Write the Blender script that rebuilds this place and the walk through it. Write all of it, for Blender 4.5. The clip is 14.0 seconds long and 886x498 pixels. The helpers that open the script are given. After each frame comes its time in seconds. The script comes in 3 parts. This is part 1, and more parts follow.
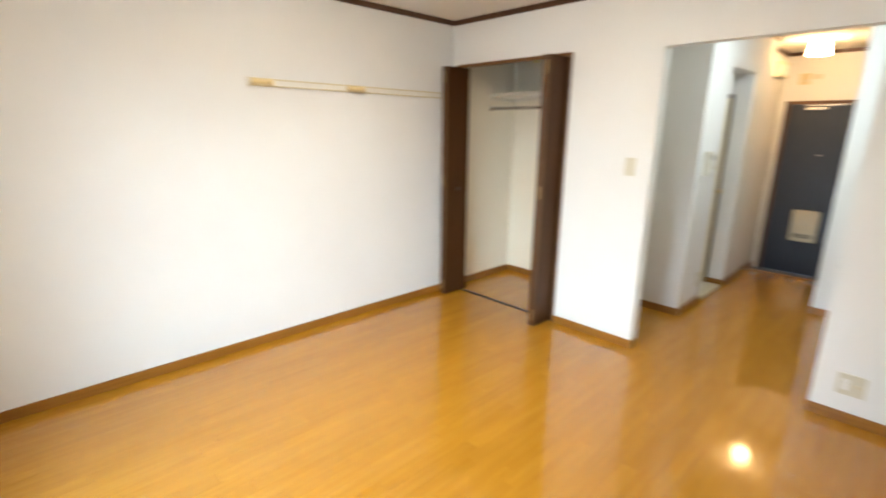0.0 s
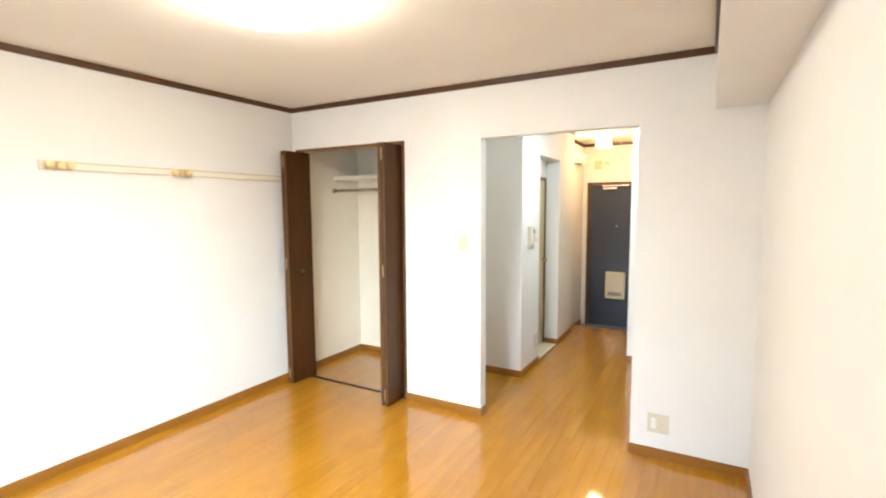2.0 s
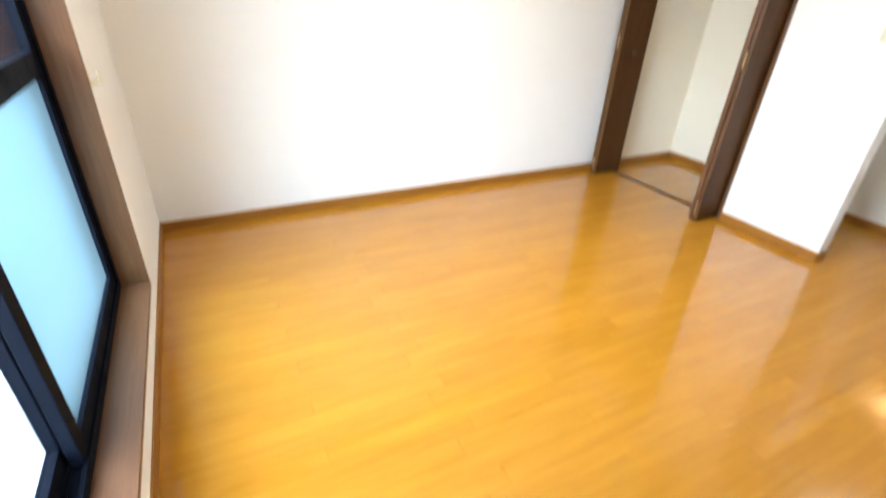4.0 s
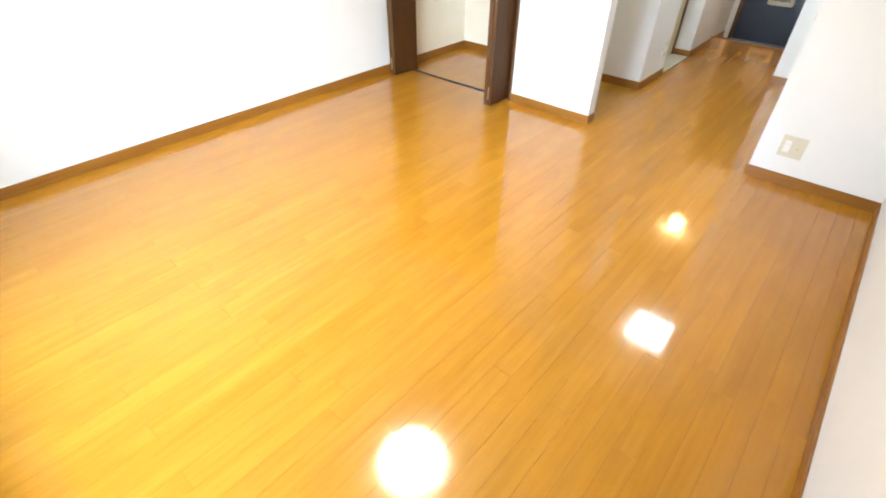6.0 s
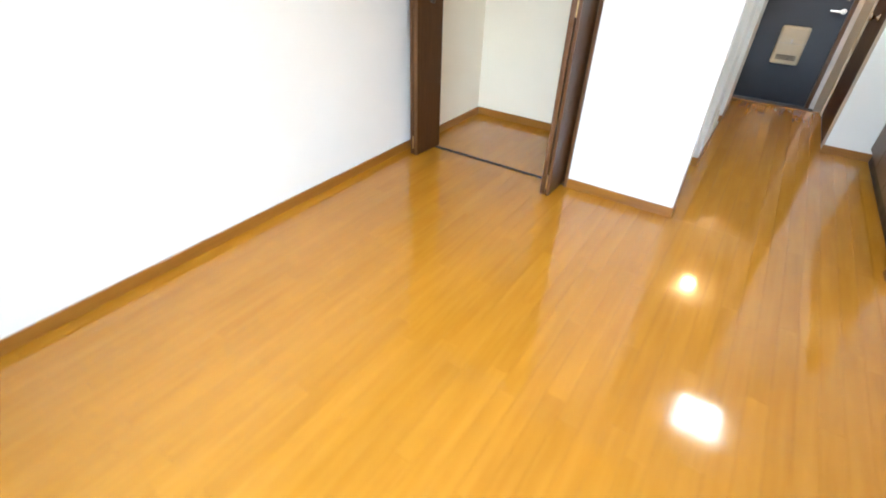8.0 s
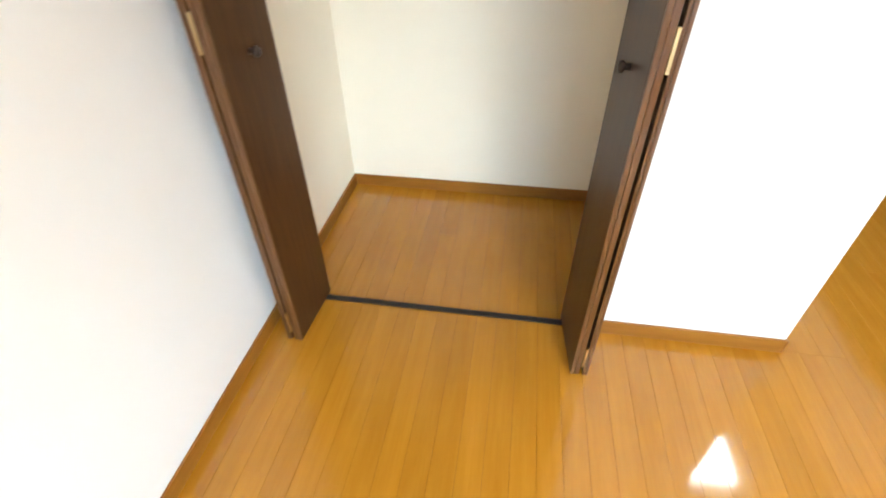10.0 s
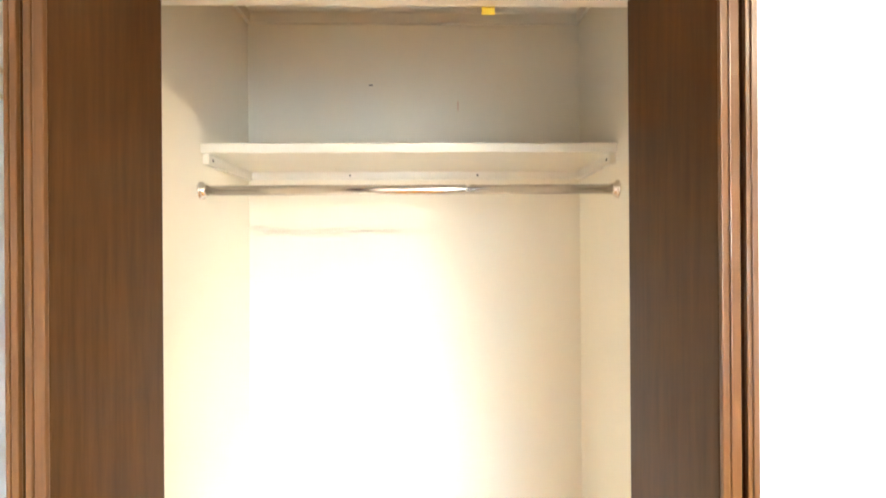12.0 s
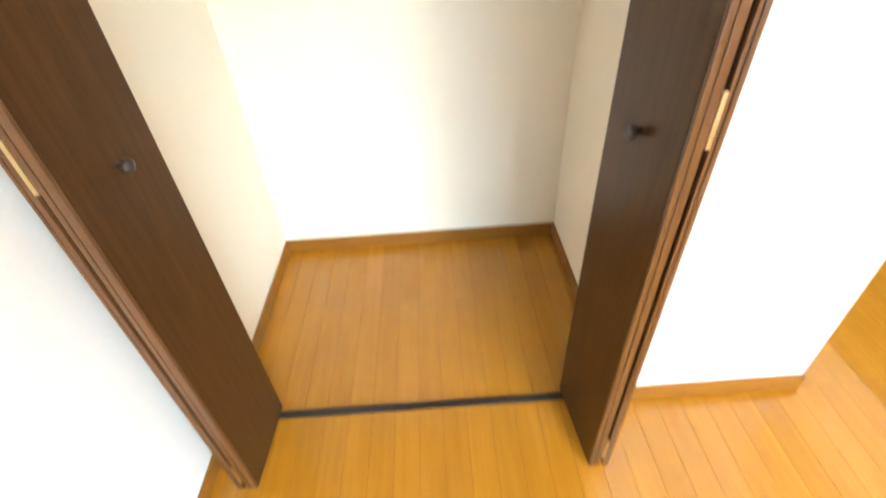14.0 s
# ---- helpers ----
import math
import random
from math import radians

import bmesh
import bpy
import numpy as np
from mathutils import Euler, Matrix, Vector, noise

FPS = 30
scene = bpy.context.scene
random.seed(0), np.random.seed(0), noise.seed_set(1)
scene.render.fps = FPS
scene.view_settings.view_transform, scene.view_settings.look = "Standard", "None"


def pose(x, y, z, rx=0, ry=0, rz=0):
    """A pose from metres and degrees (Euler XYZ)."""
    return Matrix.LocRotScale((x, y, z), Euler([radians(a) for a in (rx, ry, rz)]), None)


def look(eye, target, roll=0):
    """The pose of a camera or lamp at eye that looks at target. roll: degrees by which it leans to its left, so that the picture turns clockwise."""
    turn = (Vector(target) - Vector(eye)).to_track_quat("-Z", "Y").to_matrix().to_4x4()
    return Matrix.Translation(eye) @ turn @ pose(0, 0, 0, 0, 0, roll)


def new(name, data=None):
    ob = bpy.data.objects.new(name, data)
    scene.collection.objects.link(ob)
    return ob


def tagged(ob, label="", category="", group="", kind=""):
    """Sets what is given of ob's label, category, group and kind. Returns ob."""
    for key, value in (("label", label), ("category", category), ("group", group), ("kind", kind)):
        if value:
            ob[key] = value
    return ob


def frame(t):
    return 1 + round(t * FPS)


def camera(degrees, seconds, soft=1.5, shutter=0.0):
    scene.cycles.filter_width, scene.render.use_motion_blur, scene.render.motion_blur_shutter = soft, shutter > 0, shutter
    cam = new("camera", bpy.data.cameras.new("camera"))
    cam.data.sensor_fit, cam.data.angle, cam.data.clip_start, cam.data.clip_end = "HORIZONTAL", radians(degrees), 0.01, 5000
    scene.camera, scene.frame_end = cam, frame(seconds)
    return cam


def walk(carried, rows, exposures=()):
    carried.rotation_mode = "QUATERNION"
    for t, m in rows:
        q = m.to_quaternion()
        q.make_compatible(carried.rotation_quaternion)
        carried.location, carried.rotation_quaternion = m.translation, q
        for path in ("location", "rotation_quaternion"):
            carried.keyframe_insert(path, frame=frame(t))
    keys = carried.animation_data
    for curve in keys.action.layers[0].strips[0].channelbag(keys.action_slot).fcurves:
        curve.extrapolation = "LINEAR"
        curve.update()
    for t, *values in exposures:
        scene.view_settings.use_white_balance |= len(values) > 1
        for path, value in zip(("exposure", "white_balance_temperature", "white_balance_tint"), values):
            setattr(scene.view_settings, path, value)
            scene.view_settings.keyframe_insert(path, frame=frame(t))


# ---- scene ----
cam = camera(86.4, 14.0, soft=1.8, shutter=0.5)
PATH = [
    (0, (3.121, -3.112, 1.511), (1.727, -1.768, 1.013), 0.7),
    (0.5, (3.203, -3.048, 1.507), (2.214, -1.378, 1.023), -0.3),
    (1, (3.235, -3.049, 1.508), (2.332, -1.322, 1.058), -1.5),
    (1.5, (3.233, -3.031, 1.515), (2.312, -1.293, 1.15), -0.7),
    (2, (3.23, -3.039, 1.539), (2.253, -1.303, 1.358), -0.3),
    (2.5, (3.143, -3.06, 1.542), (1.81, -1.583, 1.346), -0.2),
    (3, (3.086, -3.123, 1.478), (1.397, -2.067, 1.303), -0.1),
    (3.5, (3.014, -3.189, 1.427), (1.243, -2.342, 1.044), 1.3),
    (4, (2.99, -3.183, 1.355), (1.447, -2.357, 0.388), 2.9),
    (4.2, (3.018, -3.131, 1.348), (1.566, -2.319, 0.237), 2.6),
    (6.3, (3.128, -3.01, 1.376), (2.119, -1.821, 0.124), 0.1),
    (6.5, (3.078, -3.018, 1.389), (1.953, -1.916, 0.156), 0.6),
    (6.6, (3.034, -3.042, 1.392), (1.887, -1.939, 0.179), 2.1),
    (7, (2.879, -3.036, 1.375), (1.599, -2.0, 0.241), 1.8),
    (7.5, (2.468, -2.983, 1.396), (1.418, -1.704, 0.272), 3.7),
    (8, (2.012, -2.75, 1.38), (1.127, -1.363, 0.243), 2.3),
    (8.2, (1.836, -2.628, 1.371), (0.988, -1.183, 0.28), 1.6),
    (10.3, (0.759, -1.066, 1.344), (0.662, 0.447, 0.039), -0.6),
    (10.5, (0.72, -0.984, 1.34), (0.714, 0.52, 0.021), -0.7),
    (11, (0.69, -0.89, 1.398), (0.718, 0.825, 0.371), -1.1),
    (11.4, (0.702, -0.857, 1.507), (0.701, 1.067, 0.961), -0.7),
    (11.5, (0.713, -0.869, 1.521), (0.711, 1.089, 1.116), -0.8),
    (12, (0.68, -0.884, 1.517), (0.726, 1.115, 1.518), -0.4),
    (12.5, (0.692, -0.89, 1.52), (0.698, 1.107, 1.64), 0.0),
    (13, (0.701, -0.893, 1.517), (0.746, 1.106, 1.562), -0.3),
    (13.4, (0.728, -0.875, 1.529), (0.664, 1.038, 0.95), -0.2),
    (13.5, (0.699, -0.849, 1.484), (0.642, 1.004, 0.734), -1.5),
    (14, (0.715, -0.848, 1.374), (0.72, 0.694, 0.1), -3.8),
]
EXPOSURE = [(0, 1.80, 6150, 10), (0.5, 2.00, 6200, 10), (1, 2.15, 6200, 10), (2, 2.29, 6150, 10), (2.5, 2.24, 6050, 10), (3, 2.05, 5900, 10), (3.5, 2.00, 5850, 10), (4.2, 2.15, 5900, 10),
            (6.3, 2.35, 5900, 10), (8, 2.05, 5750, 10), (10.3, 2.35, 6050, 10), (11.5, 3.00, 6100, 10), (12, 3.37, 6250, 10), (13, 3.42, 6250, 10), (14, 2.82, 6100, 10)]
walk(cam, [(t, look(eye, target, roll)) for t, eye, target, roll in PATH], EXPOSURE)


# ---- world, daylight, exposure ----
world = bpy.data.worlds.new("sky")
scene.world = world
world.use_nodes = True
wn = world.node_tree
sky = wn.nodes.new("ShaderNodeTexSky")
sky.sky_type, sky.sun_disc = "NISHITA", False
sky.sun_elevation, sky.sun_rotation = radians(35), radians(152)
wn.links.new(sky.outputs[0], wn.nodes["Background"].inputs[0])
wn.nodes["Background"].inputs[1].default_value = 0.15

sun_data = bpy.data.lights.new("sun", "SUN")
sun_data.energy, sun_data.angle, sun_data.color = 5.0, radians(88), (0.80, 0.93, 1.0)
sun = new("sun", sun_data)
sun.matrix_world = look((9.6, -18.2, 14.3), (0, 0, 0))

ROOM_LAMP = 11.0
KITCHEN_LAMP = 7.5
HALL_LAMP = 18.0


# ---- materials ----
def material(name):
    m = bpy.data.materials.new(name)
    m.use_nodes = True
    nt = m.node_tree
    return m, nt, nt.nodes["Principled BSDF"]


def coords(nt, scale=(1, 1, 1), jitter=False):
    tc = nt.nodes.new("ShaderNodeTexCoord")
    mp = nt.nodes.new("ShaderNodeMapping")
    mp.inputs["Scale"].default_value = scale
    nt.links.new(tc.outputs["Object"], mp.inputs["Vector"])
    if jitter:
        info = nt.nodes.new("ShaderNodeObjectInfo")
        mul = nt.nodes.new("ShaderNodeVectorMath")
        mul.operation = "SCALE"
        mul.inputs[0].default_value = (37.0, 91.0, 13.0)
        nt.links.new(info.outputs["Random"], mul.inputs["Scale"])
        nt.links.new(mul.outputs[0], mp.inputs["Location"])
    return mp.outputs["Vector"]


def noise_tex(nt, vec, scale, detail=4.0, rough=0.55):
    n = nt.nodes.new("ShaderNodeTexNoise")
    n.inputs["Scale"].default_value = scale
    n.inputs["Detail"].default_value = detail
    n.inputs["Roughness"].default_value = rough
    nt.links.new(vec, n.inputs["Vector"])
    return n.outputs["Fac"]


def ramp(nt, fac, stops):
    r = nt.nodes.new("ShaderNodeValToRGB")
    while len(r.color_ramp.elements) < len(stops):
        r.color_ramp.elements.new(0.5)
    for e, (p, c) in zip(r.color_ramp.elements, stops):
        e.position, e.color = p, (*c, 1) if len(c) == 3 else c
    nt.links.new(fac, r.inputs["Fac"])
    return r.outputs["Color"]


def mix(nt, a, b, fac, kind="MULTIPLY"):
    m = nt.nodes.new("ShaderNodeMix")
    m.data_type, m.blend_type = "RGBA", kind
    if isinstance(fac, float):
        m.inputs["Factor"].default_value = fac
    else:
        nt.links.new(fac, m.inputs["Factor"])
    for sock, v in ((m.inputs[6], a), (m.inputs[7], b)):
        if isinstance(v, tuple):
            sock.default_value = (*v, 1)
        else:
            nt.links.new(v, sock)
    return m.outputs[2]


def bump(nt, bsdf, height, strength, distance):
    b = nt.nodes.new("ShaderNodeBump")
    b.inputs["Strength"].default_value, b.inputs["Distance"].default_value = strength, distance
    nt.links.new(height, b.inputs["Height"])
    nt.links.new(b.outputs["Normal"], bsdf.inputs["Normal"])


def grey(v):
    return (v, v, v)


def wallpaper(name, base, relief=0.5):
    m, nt, b = material(name)
    v = coords(nt)
    big = noise_tex(nt, v, 1.3, 3)
    col = mix(nt, base, ramp(nt, big, [(0.3, grey(0.95)), (0.7, grey(1.0))]), 1.0)
    nt.links.new(col, b.inputs["Base Color"])
    b.inputs["Roughness"].default_value = 0.85
    b.inputs["Specular IOR Level"].default_value = 0.25
    fine = noise_tex(nt, v, 230, 3, 0.6)
    coarse = noise_tex(nt, v, 70, 2)
    add = nt.nodes.new("ShaderNodeMath")
    nt.links.new(fine, add.inputs[0]), nt.links.new(coarse, add.inputs[1])
    bump(nt, b, add.outputs[0], relief, 0.0012)
    return m


def wood(name, dark, light, along="z", rough=0.35, coat=0.0, jitter=False, vary=0.0, grain=1.0, pore=0.6, relief=0.12):
    """Stained timber with the grain running along one axis."""
    m, nt, b = material(name)
    s = {"x": (1.2, 22, 22), "y": (22, 1.2, 22), "z": (22, 22, 1.2)}[along]
    v = coords(nt, s, jitter)
    fine = noise_tex(nt, v, 3.2 * grain, 6, 0.62)
    col = ramp(nt, fine, [(0.3, dark), (0.72, light)])
    s2 = {"x": (1.0, 5, 5), "y": (5, 1.0, 5), "z": (5, 5, 1.0)}[along]
    v2 = coords(nt, s2, jitter)
    blotch = noise_tex(nt, v2, 1.5, 3)
    col = mix(nt, col, ramp(nt, blotch, [(0.3, grey(0.92)), (0.7, grey(1.04))]), 1.0)
    pores = noise_tex(nt, v, 14, 3, 0.7)
    col = mix(nt, col, ramp(nt, pores, [(0.36, grey(0.8)), (0.48, grey(1.0))]), pore)
    if vary:
        info = nt.nodes.new("ShaderNodeObjectInfo")
        col = mix(nt, col, ramp(nt, info.outputs["Random"],
                  [(0.0, (1 - vary, 1 - 1.25 * vary, 1 - 1.5 * vary)), (0.5, grey(1.0)), (1.0, (1 + vary * 0.5, 1 + vary * 0.45, 1 + vary * 0.3))]), 1.0)
    nt.links.new(col, b.inputs["Base Color"])
    rg = ramp(nt, blotch, [(0.3, grey(rough * 0.95)), (0.7, grey(rough * 1.05))])
    nt.links.new(rg, b.inputs["Roughness"])
    b.inputs["Coat Weight"].default_value = coat
    b.inputs["Coat Roughness"].default_value = 0.06
    bump(nt, b, fine, relief, 0.0006)
    return m


def plain(name, base, rough=0.4, metal=0.0, wear=0.06, scale=9.0, relief=0.0):
    m, nt, b = material(name)
    v = coords(nt)
    n = noise_tex(nt, v, scale, 4)
    nt.links.new(mix(nt, base, ramp(nt, n, [(0.3, grey(1 - wear)), (0.7, grey(1 + wear * 0.3))]), 1.0), b.inputs["Base Color"])
    nt.links.new(ramp(nt, n, [(0.3, grey(rough * 0.85)), (0.7, grey(min(1, rough * 1.15)))]), b.inputs["Roughness"])
    b.inputs["Metallic"].default_value = metal
    if relief:
        bump(nt, b, noise_tex(nt, v, 160, 3), relief, 0.001)
    return m


def glow(name, colour, strength):
    m, nt, b = material(name)
    b.inputs["Base Color"].default_value = (0.9, 0.9, 0.88, 1)
    b.inputs["Emission Color"].default_value = (*colour, 1)
    b.inputs["Emission Strength"].default_value = strength
    b.inputs["Roughness"].default_value = 0.4
    return m


def pane_glass(name, tint, rough):
    m, nt, b = material(name)
    b.inputs["Base Color"].default_value = (*tint, 1)
    b.inputs["Roughness"].default_value = rough
    b.inputs["Transmission Weight"].default_value = 1.0
    b.inputs["IOR"].default_value = 1.2
    return m


WALL = wallpaper("white_wallpaper", (0.82, 0.815, 0.80))
LINING = wallpaper("closet_paper", (0.88, 0.82, 0.69), 0.4)
CEIL = wallpaper("ceiling_paper", (0.83, 0.80, 0.74), 0.35)
FLOOR_WOOD = wood("honey_floor_board", (0.382, 0.163, 0.0105), (0.448, 0.203, 0.0185), "y", 0.2, 1.0, True, 0.055, 0.5, 0.2, 0.03)
FLOOR_WOOD.node_tree.nodes["Principled BSDF"].inputs["Specular IOR Level"].default_value = 0.05
FLOOR_WOOD.node_tree.nodes["Principled BSDF"].inputs["Coat Weight"].default_value = 1.0
FLOOR_WOOD.node_tree.nodes["Principled BSDF"].inputs["Coat IOR"].default_value = 1.5
SKIRT = wood("skirting_wood_x", (0.25, 0.098, 0.011), (0.32, 0.134, 0.019), "x", 0.32)
SKIRT_Y = wood("skirting_wood_y", (0.25, 0.098, 0.011), (0.32, 0.134, 0.019), "y", 0.32)
CROWN = wood("dark_crown_x", (0.068, 0.026, 0.010), (0.102, 0.043, 0.018), "x", 0.4)
CROWN_Y = wood("dark_crown_y", (0.068, 0.026, 0.010), (0.102, 0.043, 0.018), "y", 0.4)
DOOR_WOOD = wood("walnut_door", (0.048, 0.0195, 0.006), (0.082, 0.0350, 0.0115), "z", 0.36)
DOOR_WOOD.node_tree.nodes["Principled BSDF"].inputs["Specular IOR Level"].default_value = 0.16
EDGE_WOOD = wood("walnut_edge", (0.085, 0.034, 0.009), (0.14, 0.060, 0.018), "z", 0.3)
# same frame wood, but the head's glossy orange light is put into its colour
FRAME_HEAD_LIT = wood("walnut_frame_head_lit", (0.15, 0.060, 0.013), (0.205, 0.088, 0.021), "x", 0.33)
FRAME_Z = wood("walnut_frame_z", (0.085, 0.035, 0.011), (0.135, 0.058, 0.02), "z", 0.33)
CASING_Z = wood("window_casing_z", (0.10, 0.045, 0.020), (0.135, 0.064, 0.029), "z", 0.35)
CASING_Z.node_tree.nodes["Principled BSDF"].inputs["Specular IOR Level"].default_value = 0.2
CASING_X = wood("window_casing_x", (0.10, 0.045, 0.020), (0.135, 0.064, 0.029), "x", 0.35)
CHROME = plain("chrome", (0.74, 0.69, 0.64), 0.24, 1.0, 0.04)
BRASS = plain("dull_brass", (0.62, 0.47, 0.24), 0.35, 1.0, 0.1)
BLACK = plain("black_plastic", (0.02, 0.02, 0.022), 0.45)
DARK_KNOB = plain("dark_knob", (0.035, 0.022, 0.016), 0.4)
CREAM = plain("cream_plastic", (0.66, 0.57, 0.36), 0.4)
IVORY = plain("ivory_plastic", (0.64, 0.60, 0.48), 0.38)
MAIL = plain("cream_mailbox", (0.62, 0.55, 0.40), 0.45)
WHITE = plain("white_plastic", (0.80, 0.79, 0.76), 0.35)
RAIL_WHITE = plain("white_painted_board", (0.80, 0.77, 0.70), 0.5)
BEECH = plain("pale_varnished_wood", (0.78, 0.62, 0.31), 0.35, 0.0, 0.12, 40)
SHELF_PAINT = plain("cream_laminate", (0.78, 0.74, 0.65), 0.4)
TRACK = plain("grey_track", (0.05, 0.045, 0.042), 0.4, 0.6)
ALU = plain("dark_bronze_aluminium", (0.003, 0.0045, 0.009), 0.6, 0.0)
ALU.node_tree.nodes["Principled BSDF"].inputs["Specular IOR Level"].default_value = 0.06
STEEL = plain("brushed_steel", (0.6, 0.6, 0.6), 0.28, 1.0)
NAVY = plain("navy_steel_door", (0.030, 0.036, 0.056), 0.42, 0.0, 0.08, 6, 0.1)
STONE = plain("entry_mortar", (0.10, 0.10, 0.11), 0.7, 0.0, 0.2, 30, 0.3)
GROOVE = plain("subfloor", (0.09, 0.04, 0.012), 0.7)
CONCRETE = plain("pale_concrete", (0.45, 0.45, 0.44), 0.8, 0.0, 0.15, 3, 0.2)
SIDING = plain("pale_siding", (0.72, 0.74, 0.76), 0.7, 0.0, 0.1, 2, 0.2)
SLATE = plain("slate_roof", (0.38, 0.41, 0.45), 0.6, 0.0, 0.2, 6, 0.2)
PALE_PANE = plain("pale_window", (0.30, 0.38, 0.45), 0.1)
YELLOW = plain("yellow_tape", (0.85, 0.66, 0.06), 0.6)
RED_MARK = plain("red_pencil", (0.62, 0.30, 0.18), 0.8)
TILE_CREAM = plain("cream_panel", (0.62, 0.52, 0.28), 0.35)
CAB = wood("kitchen_front", (0.085, 0.05, 0.03), (0.13, 0.08, 0.05), "z", 0.35)
ROOM_GLOW = glow("lamp_milk_glass", (1.0, 0.89, 0.70), ROOM_LAMP)
KITCHEN_GLOW = glow("kitchen_milk_glass", (0.87, 0.99, 0.98), KITCHEN_LAMP)
HALL_GLOW = glow("hall_lamp_glass", (1.0, 0.62, 0.27), HALL_LAMP)
CLEAR = pane_glass("clear_glass", (0.97, 0.99, 1.0), 0.0)
FROST = pane_glass("frosted_glass", (0.23, 0.39, 0.45), 0.45)


# ---- building helpers ----
def add_box(bm, x0, x1, y0, y1, z0, z1, bevel=0.0):
    r = bmesh.ops.create_cube(bm, size=1.0)
    m = Matrix.Translation(((x0 + x1) / 2, (y0 + y1) / 2, (z0 + z1) / 2)) @ Matrix.Diagonal((x1 - x0, y1 - y0, z1 - z0, 1))
    bmesh.ops.transform(bm, matrix=m, verts=r["verts"])
    if bevel:
        edges = {e for v in r["verts"] for e in v.link_edges}
        bmesh.ops.bevel(bm, geom=list(edges), offset=bevel, segments=2, profile=0.6, affect="EDGES")


def add_tube(bm, a, b, r0, r1=None, sides=20):
    a, b = Vector(a), Vector(b)
    turn = (b - a).to_track_quat("Z", "Y").to_matrix().to_4x4()
    m = Matrix.Translation((a + b) / 2) @ turn
    bmesh.ops.create_cone(bm, cap_ends=True, segments=sides, radius1=r0, radius2=r0 if r1 is None else r1, depth=(b - a).length, matrix=m)


def add_lathe(bm, profile, centre, axis="z", sides=32):
    """A turned body: profile is (radius, height) from one end to the other."""
    rings = []
    for r, h in profile:
        ring = []
        for i in range(sides):
            a = 2 * math.pi * i / sides
            p = Vector((r * math.cos(a), r * math.sin(a), h))
            if axis == "x":
                p = Vector((p.z, p.x, p.y))
            elif axis == "y":
                p = Vector((p.x, p.z, p.y))
            ring.append(bm.verts.new(p + Vector(centre)))
        rings.append(ring)
    for a, b in zip(rings, rings[1:]):
        for i in range(sides):
            j = (i + 1) % sides
            bm.faces.new((a[i], a[j], b[j], b[i]))
    for ring in (rings[0], rings[-1]):
        bm.faces.new(ring)
    bmesh.ops.recalc_face_normals(bm, faces=bm.faces)


def finish(name, bm, mat, parent=None, smooth=False):
    base = parent.matrix_world.translation if parent else Vector((0, 0, 0))
    bmesh.ops.translate(bm, verts=bm.verts, vec=-base)
    me = bpy.data.meshes.new(name)
    bm.to_mesh(me)
    bm.free()
    me.materials.append(mat)
    if smooth:
        for p in me.polygons:
            p.use_smooth = len(p.vertices) <= 4
    ob = new(name, me)
    if parent:
        ob.parent = parent
    return ob


def thing(name, base, label, category, group="", kind=""):
    ob = new(name)
    ob.empty_display_size = 0.1
    ob.matrix_world = Matrix.Translation(base)
    return tagged(ob, label, category, group, kind)


def boxes(name, rows, mat, parent=None, bevel=0.0):
    bm = bmesh.new()
    for r in rows:
        add_box(bm, *r, bevel=bevel)
    return finish(name, bm, mat, parent)


def tube(name, a, b, r, mat, parent=None, r1=None, sides=20):
    bm = bmesh.new()
    add_tube(bm, a, b, r, r1, sides)
    return finish(name, bm, mat, parent, True)


def lathe(name, profile, centre, mat, parent=None, axis="z", sides=32):
    bm = bmesh.new()
    add_lathe(bm, profile, centre, axis, sides)
    return finish(name, bm, mat, parent, True)


def structure(ob, label, category):
    return tagged(ob, label, category, kind="structure")


# ---- plan, metres: x along the closet wall, y away from the window, z up ----
W, WIN_Y, H = 3.480, -3.50, 2.395       # room width, window wall, ceiling
T = 0.09                               # partition thickness
OPEN_L, OPEN_R, OPEN_H = 1.826, 2.852, 2.010
CL_L, CL_R, CL_Y = 0.003, 1.237, 0.880  # closet inside
FR_L, FR_R, FR_H = 0.050, 1.187, 2.036   # closet frame outside
HALL_X, DOOR_Y = 1.812, 3.85
ALC_Y, RE0, RE1, JOG_X, JOG_Y, EDGE_Y, GZ = 0.890, 1.38, 2.05, 1.655, 2.65, 3.0, -0.18
SIDE_X, SIDE_Y = 2.575, 1.81
WX0, WX1, WZ0, WZ1 = 0.943, 2.80, 0.20, 1.985   # window opening

structure(boxes("wall_left", [(-0.12, 0, WIN_Y - 0.22, CL_Y + 0.1, 0, H)], WALL), "white textured wallpaper on the long side wall", "wall")
structure(boxes("wall_closet", [(0, FR_L, 0, T, 0, H), (FR_L, FR_R, 0, T, FR_H, H), (FR_R, OPEN_L, 0, T, 0, H),
                                (OPEN_L, OPEN_R, 0, T, OPEN_H, H), (OPEN_R, W, 0, T, 0, H)], WALL), "white papered partition with closet and hallway openings", "wall")
structure(boxes("wall_right", [(W, W + 0.12, WIN_Y - 0.22, SIDE_Y + 0.1, 0, H)], WALL), "plain white papered wall below the beam", "wall")
structure(boxes("wall_window", [(0, WX0, WIN_Y - 0.22, WIN_Y, 0, H), (WX1, W, WIN_Y - 0.22, WIN_Y, 0, H), (WX0, WX1, WIN_Y - 0.22, WIN_Y, 0, WZ0),
                                (WX0, WX1, WIN_Y - 0.22, WIN_Y, WZ1, H)], WALL), "white papered wall round the sliding window", "wall")
